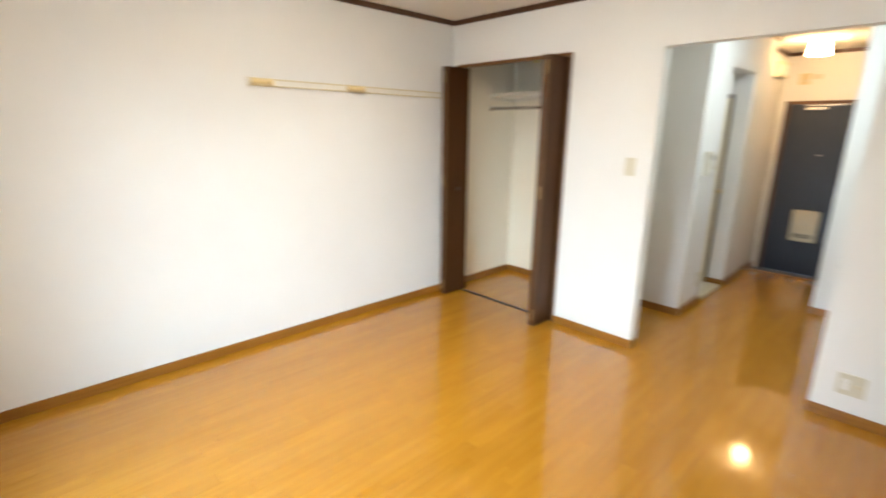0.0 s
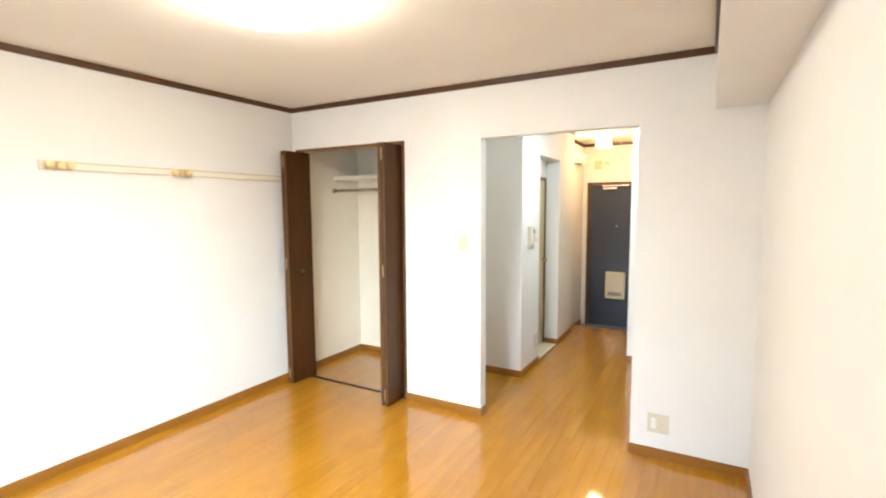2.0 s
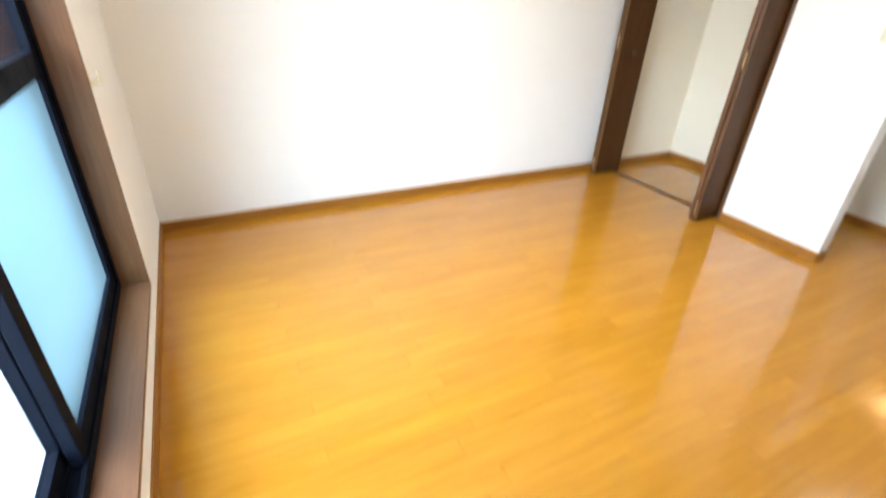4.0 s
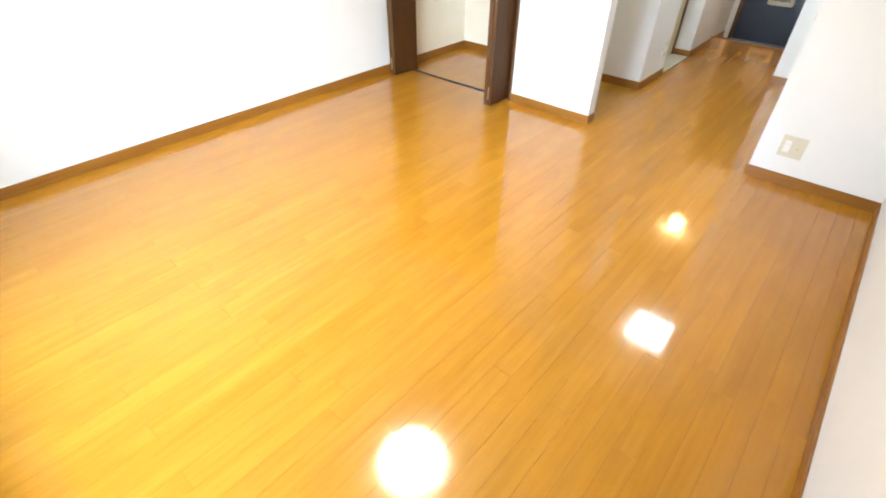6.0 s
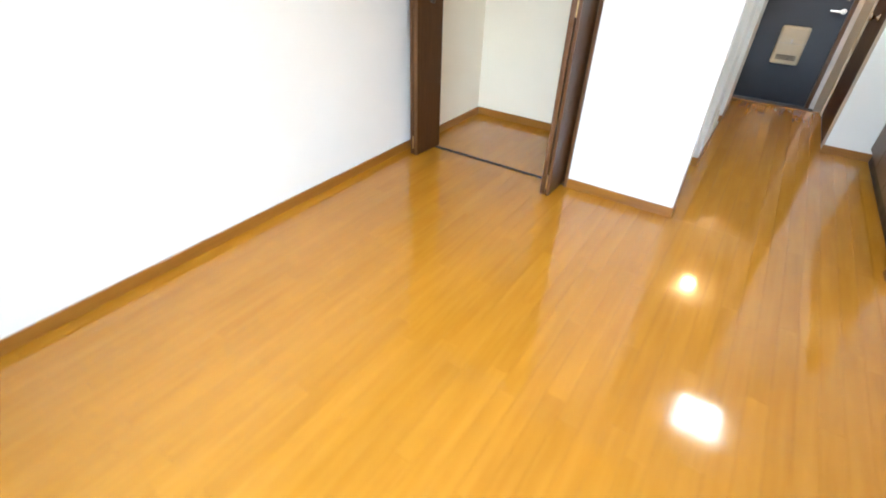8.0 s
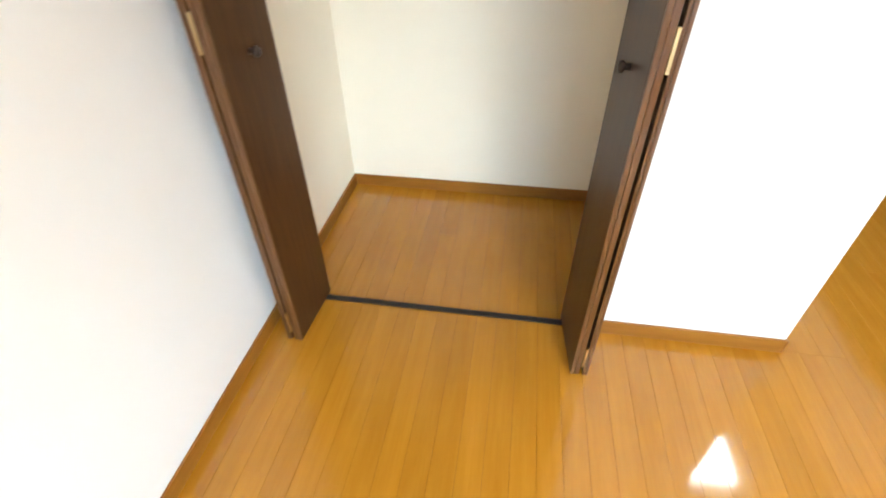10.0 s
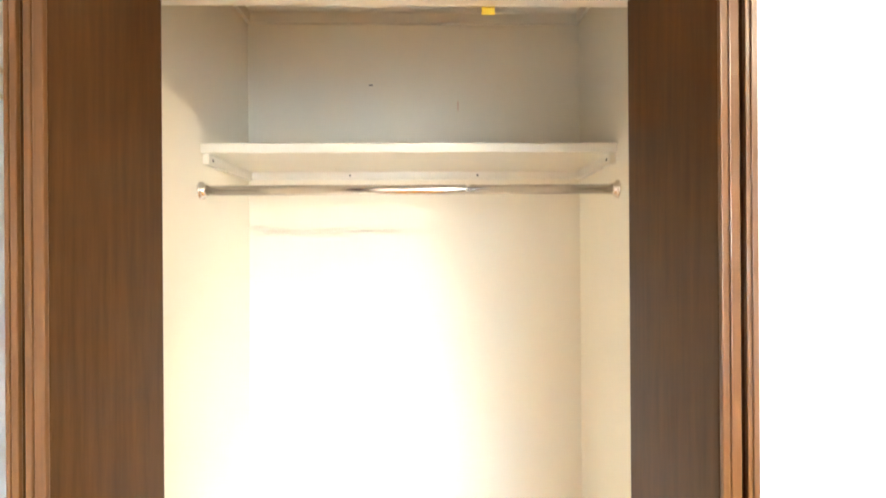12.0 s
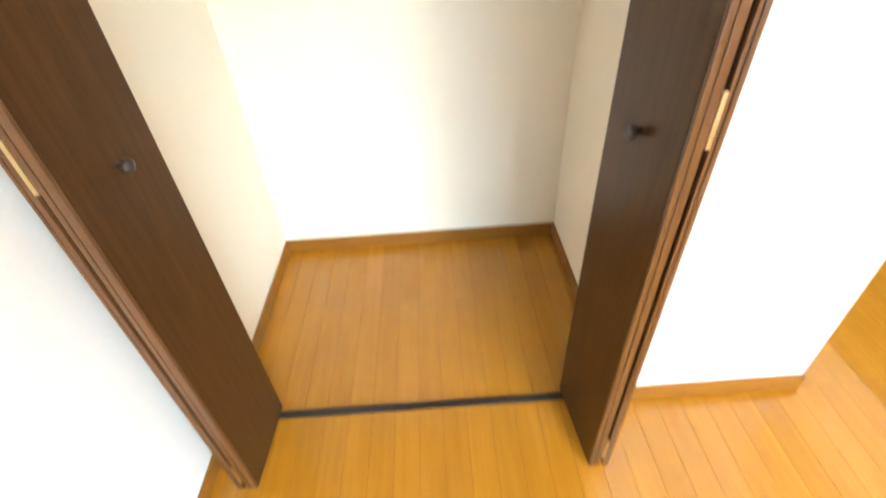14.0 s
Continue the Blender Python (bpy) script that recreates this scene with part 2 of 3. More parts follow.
structure(boxes("closet_lining", [(CL_L, CL_R, CL_Y, CL_Y + 0.1, 0, H), (CL_R, CL_R + 0.1, T, CL_Y + 0.1, 0, H), (0.0, CL_L, T, CL_Y + 0.1, 0, H)], LINING), "cream papered inside of the closet", "wall")
structure(boxes("wall_alcove", [(CL_R + 0.1, HALL_X - 0.1, ALC_Y, ALC_Y + 0.1, 0, H), (HALL_X - 0.1, HALL_X, ALC_Y, RE0, 0, H),
                                (HALL_X - 0.1, HALL_X, RE0, RE1, 2.02, H), (HALL_X - 0.1, HALL_X, RE1, JOG_Y, 0, H),
                                (1.55, HALL_X - 0.1, RE1, RE1 + 0.1, 0, H), (1.55, HALL_X - 0.1, RE0 - 0.1, RE0, 0, H), (1.55, HALL_X - 0.1, RE0, RE1, 2.02, H),
                                (1.55, HALL_X - 0.1, JOG_Y - 0.1, JOG_Y, 0, H), (1.55, JOG_X, JOG_Y, DOOR_Y, GZ, H)], WALL), "white papered hallway wall with a doorway", "wall")
structure(boxes("wall_entrance", [(1.55, 1.715, DOOR_Y, DOOR_Y + 0.12, GZ, H), (1.715, 2.53, DOOR_Y, DOOR_Y + 0.12, 1.86, H), (2.53, 2.68, DOOR_Y, DOOR_Y + 0.12, GZ, H)], WALL),
          "cream-lit papered wall over the entrance door", "wall")
structure(boxes("wall_side", [(SIDE_X, W, SIDE_Y, SIDE_Y + 0.1, 0, H), (SIDE_X, SIDE_X + 0.1, SIDE_Y + 0.1, 2.0, 0, H),
                              (SIDE_X, SIDE_X + 0.1, 2.0, 2.93, 2.0, H), (SIDE_X, SIDE_X + 0.1, 2.93, DOOR_Y, GZ, H)], WALL), "white papered hallway wall beside the kitchen", "wall")
structure(boxes("ceiling", [(-0.12, W + 0.12, WIN_Y - 0.22, DOOR_Y + 0.12, H, H + 0.12)], CEIL), "cream white papered ceiling", "ceiling")
structure(boxes("beam", [(3.238, W, WIN_Y, 0, 2.064, H)], WALL), "papered beam boxed along the side wall", "beam")

floor = structure(boxes("floor", [(-0.12, W + 0.12, WIN_Y - 0.22, EDGE_Y, GZ - 0.02, -0.013)], GROOVE), "glossy honey-coloured wooden strip flooring", "floor")
structure(boxes("entry_floor", [(1.55, 2.7, EDGE_Y, DOOR_Y + 0.12, GZ - 0.1, GZ)], STONE), "dark grey mortar floor of the entrance", "floor")
structure(boxes("entry_step", [(JOG_X, SIDE_X, EDGE_Y - 0.035, EDGE_Y + 0.004, GZ, 0.002)], SKIRT, None, 0.004), "brown wooden edge of the raised floor", "step")


# ---- skirting boards and crown trim ----
def skirting(name, rows, mat):
    return structure(boxes(name, rows, mat, None, 0.0025), "honey brown wooden skirting board", "skirting board")


B, BH = 0.009, 0.062
skirting("baseboard_left", [(0.0, B, WIN_Y, 0.0, 0, BH)], SKIRT_Y)
skirting("baseboard_closet", [(B, FR_L, -B, 0, 0, BH)], SKIRT)
skirting("baseboard_middle", [(FR_R, OPEN_L, -B, 0, 0, BH)], SKIRT)
skirting("baseboard_jamb", [(OPEN_L, OPEN_L + B, -B, T, 0, BH)], SKIRT_Y)
skirting("baseboard_corner", [(OPEN_R, W - B, -B, 0, 0, BH)], SKIRT)
skirting("baseboard_jamb_side", [(OPEN_R - B, OPEN_R, -B, T, 0, BH)], SKIRT_Y)
skirting("baseboard_right", [(W - B, W, WIN_Y, 0, 0, BH)], SKIRT_Y)
skirting("baseboard_window", [(B, W - B, WIN_Y, WIN_Y + B, 0, BH)], SKIRT)
skirting("baseboard_closet_back", [(CL_L + B, CL_R - B, CL_Y - B, CL_Y, 0, BH)], SKIRT)
skirting("baseboard_closet_left", [(CL_L, CL_L + B, T, CL_Y, 0, BH)], SKIRT_Y)
skirting("baseboard_closet_right", [(CL_R - B, CL_R, T, CL_Y, 0, BH)], SKIRT_Y)
skirting("baseboard_alcove", [(CL_R + 0.1, HALL_X + B, ALC_Y - B, ALC_Y, 0, BH)], SKIRT)
skirting("baseboard_hall", [(HALL_X, HALL_X + B, ALC_Y, RE0, 0, BH), (HALL_X, HALL_X + B, RE1 - B, JOG_Y, 0, BH)], SKIRT_Y)
skirting("baseboard_recess", [(1.66, HALL_X, RE1 - B, RE1, 0, BH)], SKIRT)
skirting("baseboard_entry", [(JOG_X, JOG_X + B, EDGE_Y, DOOR_Y, GZ, GZ + 0.08), (JOG_X, JOG_X + B, JOG_Y, EDGE_Y, 0, BH)], SKIRT_Y)
skirting("baseboard_side", [(SIDE_X - B, 2.89, SIDE_Y - B, SIDE_Y, 0, BH)], SKIRT)

CZ = H - 0.04


def crown(name, rows, mat):
    return structure(boxes(name, rows, mat, None, 0.004), "dark brown wooden ceiling trim", "ceiling trim")


crown("trim_left", [(0, 0.016, WIN_Y, 0, CZ, H)], CROWN_Y)
crown("trim_closet", [(0.016, 3.222, -0.016, 0, CZ, H)], CROWN)
crown("trim_beam", [(3.222, 3.238, WIN_Y, 0, CZ, H)], CROWN_Y)
crown("trim_window", [(0.016, 3.222, WIN_Y, WIN_Y + 0.016, CZ, H)], CROWN)
crown("trim_hall", [(HALL_X, HALL_X + 0.016, ALC_Y, JOG_Y, CZ, H), (JOG_X, JOG_X + 0.016, JOG_Y, DOOR_Y, CZ, H), (SIDE_X - 0.016, SIDE_X, SIDE_Y, DOOR_Y, CZ, H)], CROWN_Y)
crown("trim_entrance", [(JOG_X + 0.016, SIDE_X - 0.016, DOOR_Y - 0.016, DOOR_Y, CZ, H)], CROWN)
structure(boxes("trim_closet_inside", [(CL_L, CL_R, CL_Y - 0.014, CL_Y, H - 0.04, H), (CL_L, CL_L + 0.014, T, CL_Y - 0.014, H - 0.04, H), (CL_R - 0.014, CL_R, T, CL_Y - 0.014, H - 0.04, H)],
          SHELF_PAINT, None, 0.003), "cream trim under the closet ceiling", "ceiling trim")


# ---- closet: frame, track, folding doors, shelf, pole ----
fr = thing("closet_frame", (0.625, 0.03, 0), "reddish brown wooden frame round the open closet", "door frame", kind="structure")
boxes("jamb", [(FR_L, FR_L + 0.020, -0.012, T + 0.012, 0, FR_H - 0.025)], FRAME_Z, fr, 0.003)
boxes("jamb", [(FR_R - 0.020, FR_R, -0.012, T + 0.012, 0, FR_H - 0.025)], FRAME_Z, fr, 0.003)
# head in the lit copy of the jambs' wood, lighter by colour
boxes("head", [(FR_L, FR_R, -0.012, 0.010, FR_H - 0.027, FR_H), (FR_L, FR_R, 0.010, 0.062, FR_H - 0.005, FR_H)], FRAME_HEAD_LIT, fr, 0.002)
tagged(boxes("inner_head", [(FR_L + 0.025, FR_R - 0.025, 0.066, T + 0.012, FR_H - 0.012, FR_H + 0.004)], SHELF_PAINT, fr, 0.002), "cream inner head board")
tagged(boxes("top_track", [(FR_L + 0.026, FR_R - 0.026, 0.012, 0.018, FR_H - 0.020, FR_H - 0.006), (FR_L + 0.026, FR_R - 0.026, 0.040, 0.062, FR_H - 0.016, FR_H - 0.006)], TRACK, fr), "dark metal sliding track")
tagged(boxes("floor_track", [(FR_L + 0.026, FR_R - 0.026, 0.006, 0.012, 0.001, 0.006), (FR_L + 0.026, FR_R - 0.026, 0.024, 0.030, 0.001, 0.006),
                             (FR_L + 0.026, FR_R - 0.026, 0.012, 0.024, 0.0005, 0.002)], TRACK, fr), "dark grey metal floor track")

PW, PT = 0.262, 0.029   # folding panel width and thickness


def turned(ob, x, y, deg):
    ob.location, ob.rotation_euler = (x, y, 0), (0, 0, radians(deg))


def folding_panel(parent, side, offset, thick, lean):
    """One panel hung from the front hinge edge; side is the way its thickness grows."""
    bm = bmesh.new()
    x0, x1 = (0, thick) if side > 0 else (-thick, 0)
    add_box(bm, x0, x1, 0.006, PW, 0.014, 2.006, 0.0015)
    p = finish("panel", bm, DOOR_WOOD)
    p.parent = parent
    bm = bmesh.new()
    for a, b in ((0.0, 0.36), (0.46, 1.0)):
        add_box(bm, x0 + thick * a, x0 + thick * b, -0.002, 0.0058, 0.014, 2.006, 0.0018)
    add_box(bm, x0 + thick * 0.3, x0 + thick * 0.5, 0.001, 0.0055, 0.015, 2.005)
    e = finish("edge_band", bm, EDGE_WOOD)
    e.parent = p
    tagged(e, "lighter grooved edge band")
    turned(p, side * offset, 0, lean)
    return p


def folding_door(x, mirror, lean):
    """Two panels folded together, standing out into the room from the jamb."""
    s = mirror
    d = thing("folding_door", (x, -0.216, 0.0), "walnut brown wooden folding closet door, folded open", "folding door", "closet folding doors")
    inner = folding_panel(d, s, 0.005, PT, -s * lean)
    folding_panel(d, -s, 0.004, 0.018, s * 0.5)
    bm = bmesh.new()
    add_lathe(bm, [(0.0085, 0), (0.0075, 0.006), (0.0075, 0.012), (0.0135, 0.016), (0.0145, 0.021), (0.012, 0.026), (0.004, 0.028)] if s > 0 else
              [(0.0085, 0), (0.0075, -0.006), (0.0075, -0.012), (0.0135, -0.016), (0.0145, -0.021), (0.012, -0.026), (0.004, -0.028)], (s * PT, 0.134, 0.984), "x", 20)
    k = finish("knob", bm, DARK_KNOB, None, True)
    k.parent = inner
    tagged(k, "dark round pull knob")
    for z in (0.10, 1.058, 1.925):
        bm = bmesh.new()
        add_box(bm, -0.004, 0.004, -0.0035, 0.0055, z - 0.045, z + 0.045, 0.001)
        h = finish("hinge", bm, BRASS)
        h.parent = d
        tagged(h, "dull brass leaf hinge")
    return d


folding_door(0.110, 1, 3.0)
folding_door(1.127, -1, 5.0)

MX = (CL_L + CL_R) / 2
sh = thing("closet_shelf", (MX, 0.69, 1.80), "cream laminate shelf board across the closet", "shelf")
boxes("board", [(CL_L + 0.001, CL_R - 0.001, 0.512, CL_Y - 0.001, 1.804, 1.832)], SHELF_PAINT, sh, 0.002)
boxes("ledger", [(CL_L + 0.001, CL_L + 0.02, 0.525, CL_Y - 0.02, 1.772, 1.804)], SHELF_PAINT, sh, 0.002)
boxes("ledger", [(CL_R - 0.02, CL_R - 0.001, 0.525, CL_Y - 0.02, 1.772, 1.804)], SHELF_PAINT, sh, 0.002)
boxes("ledger", [(CL_L + 0.001, CL_R - 0.001, CL_Y - 0.02, CL_Y - 0.001, 1.778, 1.804)], SHELF_PAINT, sh, 0.002)
for x in (0.38, 0.85):
    tagged(lathe("screw", [(0.004, 0), (0.004, -0.002), (0.002, -0.003)], (x, CL_Y - 0.02, 1.79), TRACK, sh, "y", 10), "small dark screw head")
for x, s in ((CL_L + 0.02, 1), (CL_R - 0.02, -1)):
    tagged(lathe("screw", [(0.004, 0), (0.004, 0.002 * s), (0.002, 0.003 * s)], (x, 0.55, 1.788), TRACK, sh, "x", 10), "small dark screw head")
PY, PZ = 0.517, 1.694
pole = thing("hanger_pole", (MX, PY, PZ), "chrome hanger pole on round wall flanges", "clothes rail")
tube("pole", (CL_L + 0.004, PY, PZ), (CL_R - 0.004, PY, PZ), 0.0145, CHROME, pole, sides=28)
for x, s in ((CL_L, 1), (CL_R, -1)):
    lathe("flange", [(0.027, 0.0005 * s), (0.027, 0.004 * s), (0.022, 0.007 * s), (0.019, 0.012 * s), (0.0175, 0.02 * s)], (x, PY, PZ), CHROME, pole, "x")
tagged(boxes("pencil_mark", [(0.779, 0.7815, CL_Y - 0.0006, CL_Y + 0.001, 2.035, 2.07)], RED_MARK), "faint red pencil mark on the closet wall", "mark")
tagged(boxes("wall_scuff", [(0.448, 0.462, CL_Y - 0.0006, CL_Y + 0.001, 2.128, 2.132)], TRACK), "small grey scuff on the closet wall", "mark")
tagged(boxes("tape_scrap", [(0.787, 0.815, T + 0.0125, T + 0.0138, 2.008, 2.034)], YELLOW), "torn scrap of yellow masking tape", "tape")


# ---- living room: coat rail, switches, lamp, cooler, window ----
rail = thing("coat_rail", (0, -0.9, 1.757), "white wall board with pale wooden coat pegs", "coat rail")
bm = bmesh.new()
add_box(bm, 0.0, 0.009, -1.83, -0.004, 1.757, 1.802, 0.003)
finish("board", bm, RAIL_WHITE, rail)
tagged(boxes("bead", [(0.0091, 0.014, -1.83, -0.004, z, z + 0.008) for z in (1.755, 1.796)], CREAM, rail, 0.0015), "cream raised edge bead")
boxes("end_cap", [(0.0, 0.017, -1.842, -1.826, 1.750, 1.809)], RAIL_WHITE, rail, 0.003)
for y in (-1.805, -1.755, -1.705, -1.10, -1.05, -1.0):
    tagged(lathe("peg", [(0.010, 0.0), (0.009, 0.012), (0.018, 0.020), (0.0235, 0.032), (0.0235, 0.042), (0.018, 0.052), (0.006, 0.056)], (0.010, y, 1.780), BEECH, rail, "x", 24), "round pale wooden peg")


def plate(name, label, category, cx, y, cz, w, h, mat, face=-1, marks=()):
    """A cover plate on a wall that faces along y."""
    d = thing(name, (cx, y, cz - h / 2), label, category)
    y0, y1 = sorted((y, y + face * 0.009))
    boxes("plate", [(cx - w / 2, cx + w / 2, y0, y1, cz - h / 2, cz + h / 2)], mat, d, 0.003)
    for mx, mz, mw, mh, mm in marks:
        a, b = sorted((y + face * 0.009, y + face * 0.0125))
        boxes("insert", [(cx + mx - mw / 2, cx + mx + mw / 2, a, b, cz + mz - mh / 2, cz + mz + mh / 2)], mm, d, 0.001)
    return d


plate("light_switch", "ivory plastic light switch plate with a rocker", "light switch", 1.688, 0, 1.273, 0.07, 0.12, IVORY, -1, [(0, 0, 0.026, 0.06, IVORY)])
plate("wall_outlet", "ivory double wall outlet and aerial socket plate", "outlet", 3.011, 0, 0.219, 0.118, 0.118, IVORY, -1,
      [(-0.025, 0, 0.028, 0.062, WHITE), (0.025, 0, 0.016, 0.016, CREAM), (0.025, 0.0, 0.006, 0.006, BLACK), (-0.028, 0.012, 0.003, 0.011, BLACK), (-0.020, 0.012, 0.003, 0.011, BLACK)])

lamp = thing("ceiling_lamp", (1.69, -1.71, H), "round white acrylic ceiling lamp, switched on", "ceiling lamp")
lathe("base", [(0.10, 0.0), (0.10, -0.03)], (1.69, -1.71, H), WHITE, lamp)
lathe("shade", [(0.235, -0.012), (0.262, -0.03), (0.27, -0.055), (0.262, -0.08), (0.225, -0.092), (0.14, -0.10), (0.02, -0.103)], (1.69, -1.71, H), ROOM_GLOW, lamp, sides=48)
klamp = thing("kitchen_lamp", (2.57, 0.93, H), "square white kitchen ceiling lamp, switched on", "ceiling lamp")
boxes("base", [(2.45, 2.69, 0.81, 1.05, H - 0.02, H)], WHITE, klamp, 0.004)
boxes("shade", [(2.39, 2.75, 0.75, 1.11, H - 0.085, H - 0.021)], KITCHEN_GLOW, klamp, 0.02)
hl = thing("hall_lamp", (2.09, 2.95, H), "small glass hallway lamp glowing warm, with pull cord", "ceiling lamp")
lathe("base", [(0.055, 0.0), (0.055, -0.03), (0.04, -0.035)], (2.09, 2.95, H), WHITE, hl)
lathe("shade", [(0.055, -0.03), (0.075, -0.045), (0.09, -0.15), (0.085, -0.158), (0.03, -0.16)], (2.09, 2.95, H), HALL_GLOW, hl)
tagged(tube("pull_cord", (2.29, 2.93, H), (2.29, 2.93, 1.95), 0.0022, WHITE, hl, sides=8), "thin white pull cord")

ac = thing("air_conditioner", (0.47, WIN_Y, 2.0), "white wall-mounted air conditioner over the window corner", "air conditioner")
bm = bmesh.new()
prof = [(0.0, 2.010), (0.06, 2.003), (0.135, 2.017), (0.190, 2.055), (0.212, 2.105), (0.218, 2.165), (0.212, 2.275), (0.19, 2.30), (0.0, 2.305)]
ends = []
for x, k in ((0.062, 0.96), (0.07, 1.0), (0.86, 1.0), (0.868, 0.96)):
    ends.append([bm.verts.new((x, WIN_Y + d * k, 2.15 + (z - 2.15) * k)) for d, z in prof])
for a, b in zip(ends, ends[1:]):
    for i in range(len(prof)):
        j = (i + 1) % len(prof)
        bm.faces.new((a[i], a[j], b[j], b[i]))
bm.faces.new(ends[0]), bm.faces.new(ends[-1])
bmesh.ops.recalc_face_normals(bm, faces=bm.faces)
finish("body", bm, WHITE, ac)
tagged(boxes("outlet_slot", [(0.13, 0.80, WIN_Y + 0.075, WIN_Y + 0.112, 2.0015, 2.011)], BLACK, ac), "dark air outlet slot")
boxes("louver", [(0.13, 0.80, WIN_Y + 0.114, WIN_Y + 0.16, 2.009, 2.019)], IVORY, ac, 0.002)
boxes("front_panel", [(0.075, 0.855, WIN_Y + 0.2125, WIN_Y + 0.2195, 2.115, 2.265)], WHITE, ac, 0.003)

cr = thing("curtain_rail", (2.05, WIN_Y + 0.06, 2.0), "grey metal double curtain rail on brackets", "curtain rail")
for dy in (0.055, 0.10):
    tube("rod", (0.93, WIN_Y + dy, 2.03), (2.88, WIN_Y + dy, 2.03), 0.008, STEEL, cr, sides=14)
    for x in (0.926, 2.884):
        lathe("end_cap", [(0.010, -0.008), (0.011, 0.0), (0.010, 0.008)], (x, WIN_Y + dy, 2.03), STEEL, cr, "x", 14)
for x in (0.98, 1.90, 2.83):
    boxes("bracket", [(x - 0.008, x + 0.008, WIN_Y, WIN_Y + 0.112, 2.041, 2.047), (x - 0.012, x + 0.012, WIN_Y, WIN_Y + 0.004, 2.01, 2.06)], STEEL, cr, 0.001)
CX = 0.905
cord = thing("pull_cord", (CX, WIN_Y + 0.03, 1.66), "cream blind cord loop hanging at the window", "cord")
cu = bpy.data.curves.new("cord", "CURVE")
cu.dimensions, cu.bevel_depth, cu.bevel_resolution = "3D", 0.0036, 2
sp = cu.splines.new("POLY")
loop = [(CX + dx, WIN_Y + dy, z) for dx, dy, z in ((0.005, 0.055, 2.02), (0.003, 0.040, 1.86), (0.0, 0.034, 1.775), (-0.006, 0.016, 1.74), (-0.008, 0.010, 1.705),
        (-0.005, 0.018, 1.674), (0.0, 0.034, 1.664), (0.005, 0.050, 1.676), (0.008, 0.058, 1.705), (0.006, 0.052, 1.74), (0.001, 0.036, 1.775))]
sp.points.add(len(loop) - 1)
for p, c in zip(sp.points, loop):
    p.co = (*[a - b for a, b in zip(c, (CX, WIN_Y + 0.03, 1.66))], 1)
cu.materials.append(CREAM)
co = new("loop", cu)
co.parent = cord
hook = thing("tassel_hook", (0.921, WIN_Y, 1.02), "cream plastic curtain hook beside the casing", "hook")
boxes("plate", [(0.908, 0.934, WIN_Y, WIN_Y + 0.008, 0.998, 1.062)], CREAM, hook, 0.002)
boxes("prong", [(0.915, 0.927, WIN_Y + 0.008, WIN_Y + 0.04, 1.008, 1.02), (0.915, 0.927, WIN_Y + 0.031, WIN_Y + 0.04, 1.02, 1.05)], CREAM, hook, 0.001)

win = thing("window_1", ((WX0 + WX1) / 2, WIN_Y - 0.08, WZ0), "dark aluminium sliding window in a brown wooden casing", "window", kind="structure")
C = 0.022
yo, yi = WIN_Y - 0.115, WIN_Y + 0.01
tagged(boxes("casing", [(WX0, WX0 + C, yo, yi, WZ0, WZ1)], CASING_Z, win, 0.002), "brown wooden casing")
tagged(boxes("casing", [(WX1 - C, WX1, yo, yi, WZ0, WZ1)], CASING_Z, win, 0.002), "brown wooden casing")
tagged(boxes("casing", [(WX0 + C, WX1 - C, yo, yi, WZ1 - C, WZ1)], CASING_X, win, 0.002), "brown wooden casing")
tagged(boxes("sill", [(WX0 + C, WX1 - C, yo, yi + 0.004, WZ0, WZ0 + C)], CASING_X, win, 0.002), "brown wooden sill")
ax0, ax1, az0, az1 = WX0 + C, WX1 - C, WZ0 + C, WZ1 - C
y0, y1 = WIN_Y - 0.20, WIN_Y - 0.09
boxes("frame", [(ax0, ax0 + 0.03, y0, y1, az0, az1), (ax1 - 0.03, ax1, y0, y1, az0, az1), (ax0 + 0.03, ax1 - 0.03, y0, y1, az1 - 0.04, az1),
                (ax0 + 0.03, ax1 - 0.03, y0, y1, az0, az0 + 0.022), (ax0 + 0.03, ax1 - 0.03, y1 - 0.012, y1, az0 + 0.022, az0 + 0.04),
                (ax0 + 0.03, ax1 - 0.03, y1 - 0.042, y1 - 0.036, az0 + 0.022, az0 + 0.034)], ALU, win, 0.0015)
MID = 1.095


def sash(x0, x1, y, low):
    s = boxes("sash", [(x0, x0 + 0.045, y, y + 0.03, az0 + 0.03, az1 - 0.035), (x1 - 0.055, x1, y, y + 0.03, az0 + 0.03, az1 - 0.035),
                       (x0 + 0.045, x1 - 0.055, y, y + 0.03, az0 + 0.03, az0 + 0.095), (x0 + 0.045, x1 - 0.055, y, y + 0.03, az1 - 0.08, az1 - 0.035),
                       (x0 + 0.045, x1 - 0.055, y, y + 0.03, MID - 0.038, MID + 0.038)], ALU, win, 0.002)
    for z0, z1, mat in ((az0 + 0.09, MID - 0.025, low), (MID + 0.025, az1 - 0.075, CLEAR)):
        g = boxes("pane", [(x0 + 0.04, x1 - 0.05, y + 0.012, y + 0.016, z0, z1)], mat)
        g.parent, g.visible_shadow = s, False
        g.matrix_parent_inverse = Matrix.Translation(win.matrix_world.translation).inverted()


mid_x = (ax0 + ax1) / 2
sash(ax0 + 0.028, mid_x + 0.03, y1 - 0.038, FROST)
sash(mid_x - 0.03, ax1 - 0.028, y1 - 0.078, CLEAR)

# outside: pale ground to the horizon
structure(boxes("ground", [(-400, 400, -700, WIN_Y - 0.24, -3.3, -3.2)], CONCRETE), "pale paved ground outside the building", "ground")


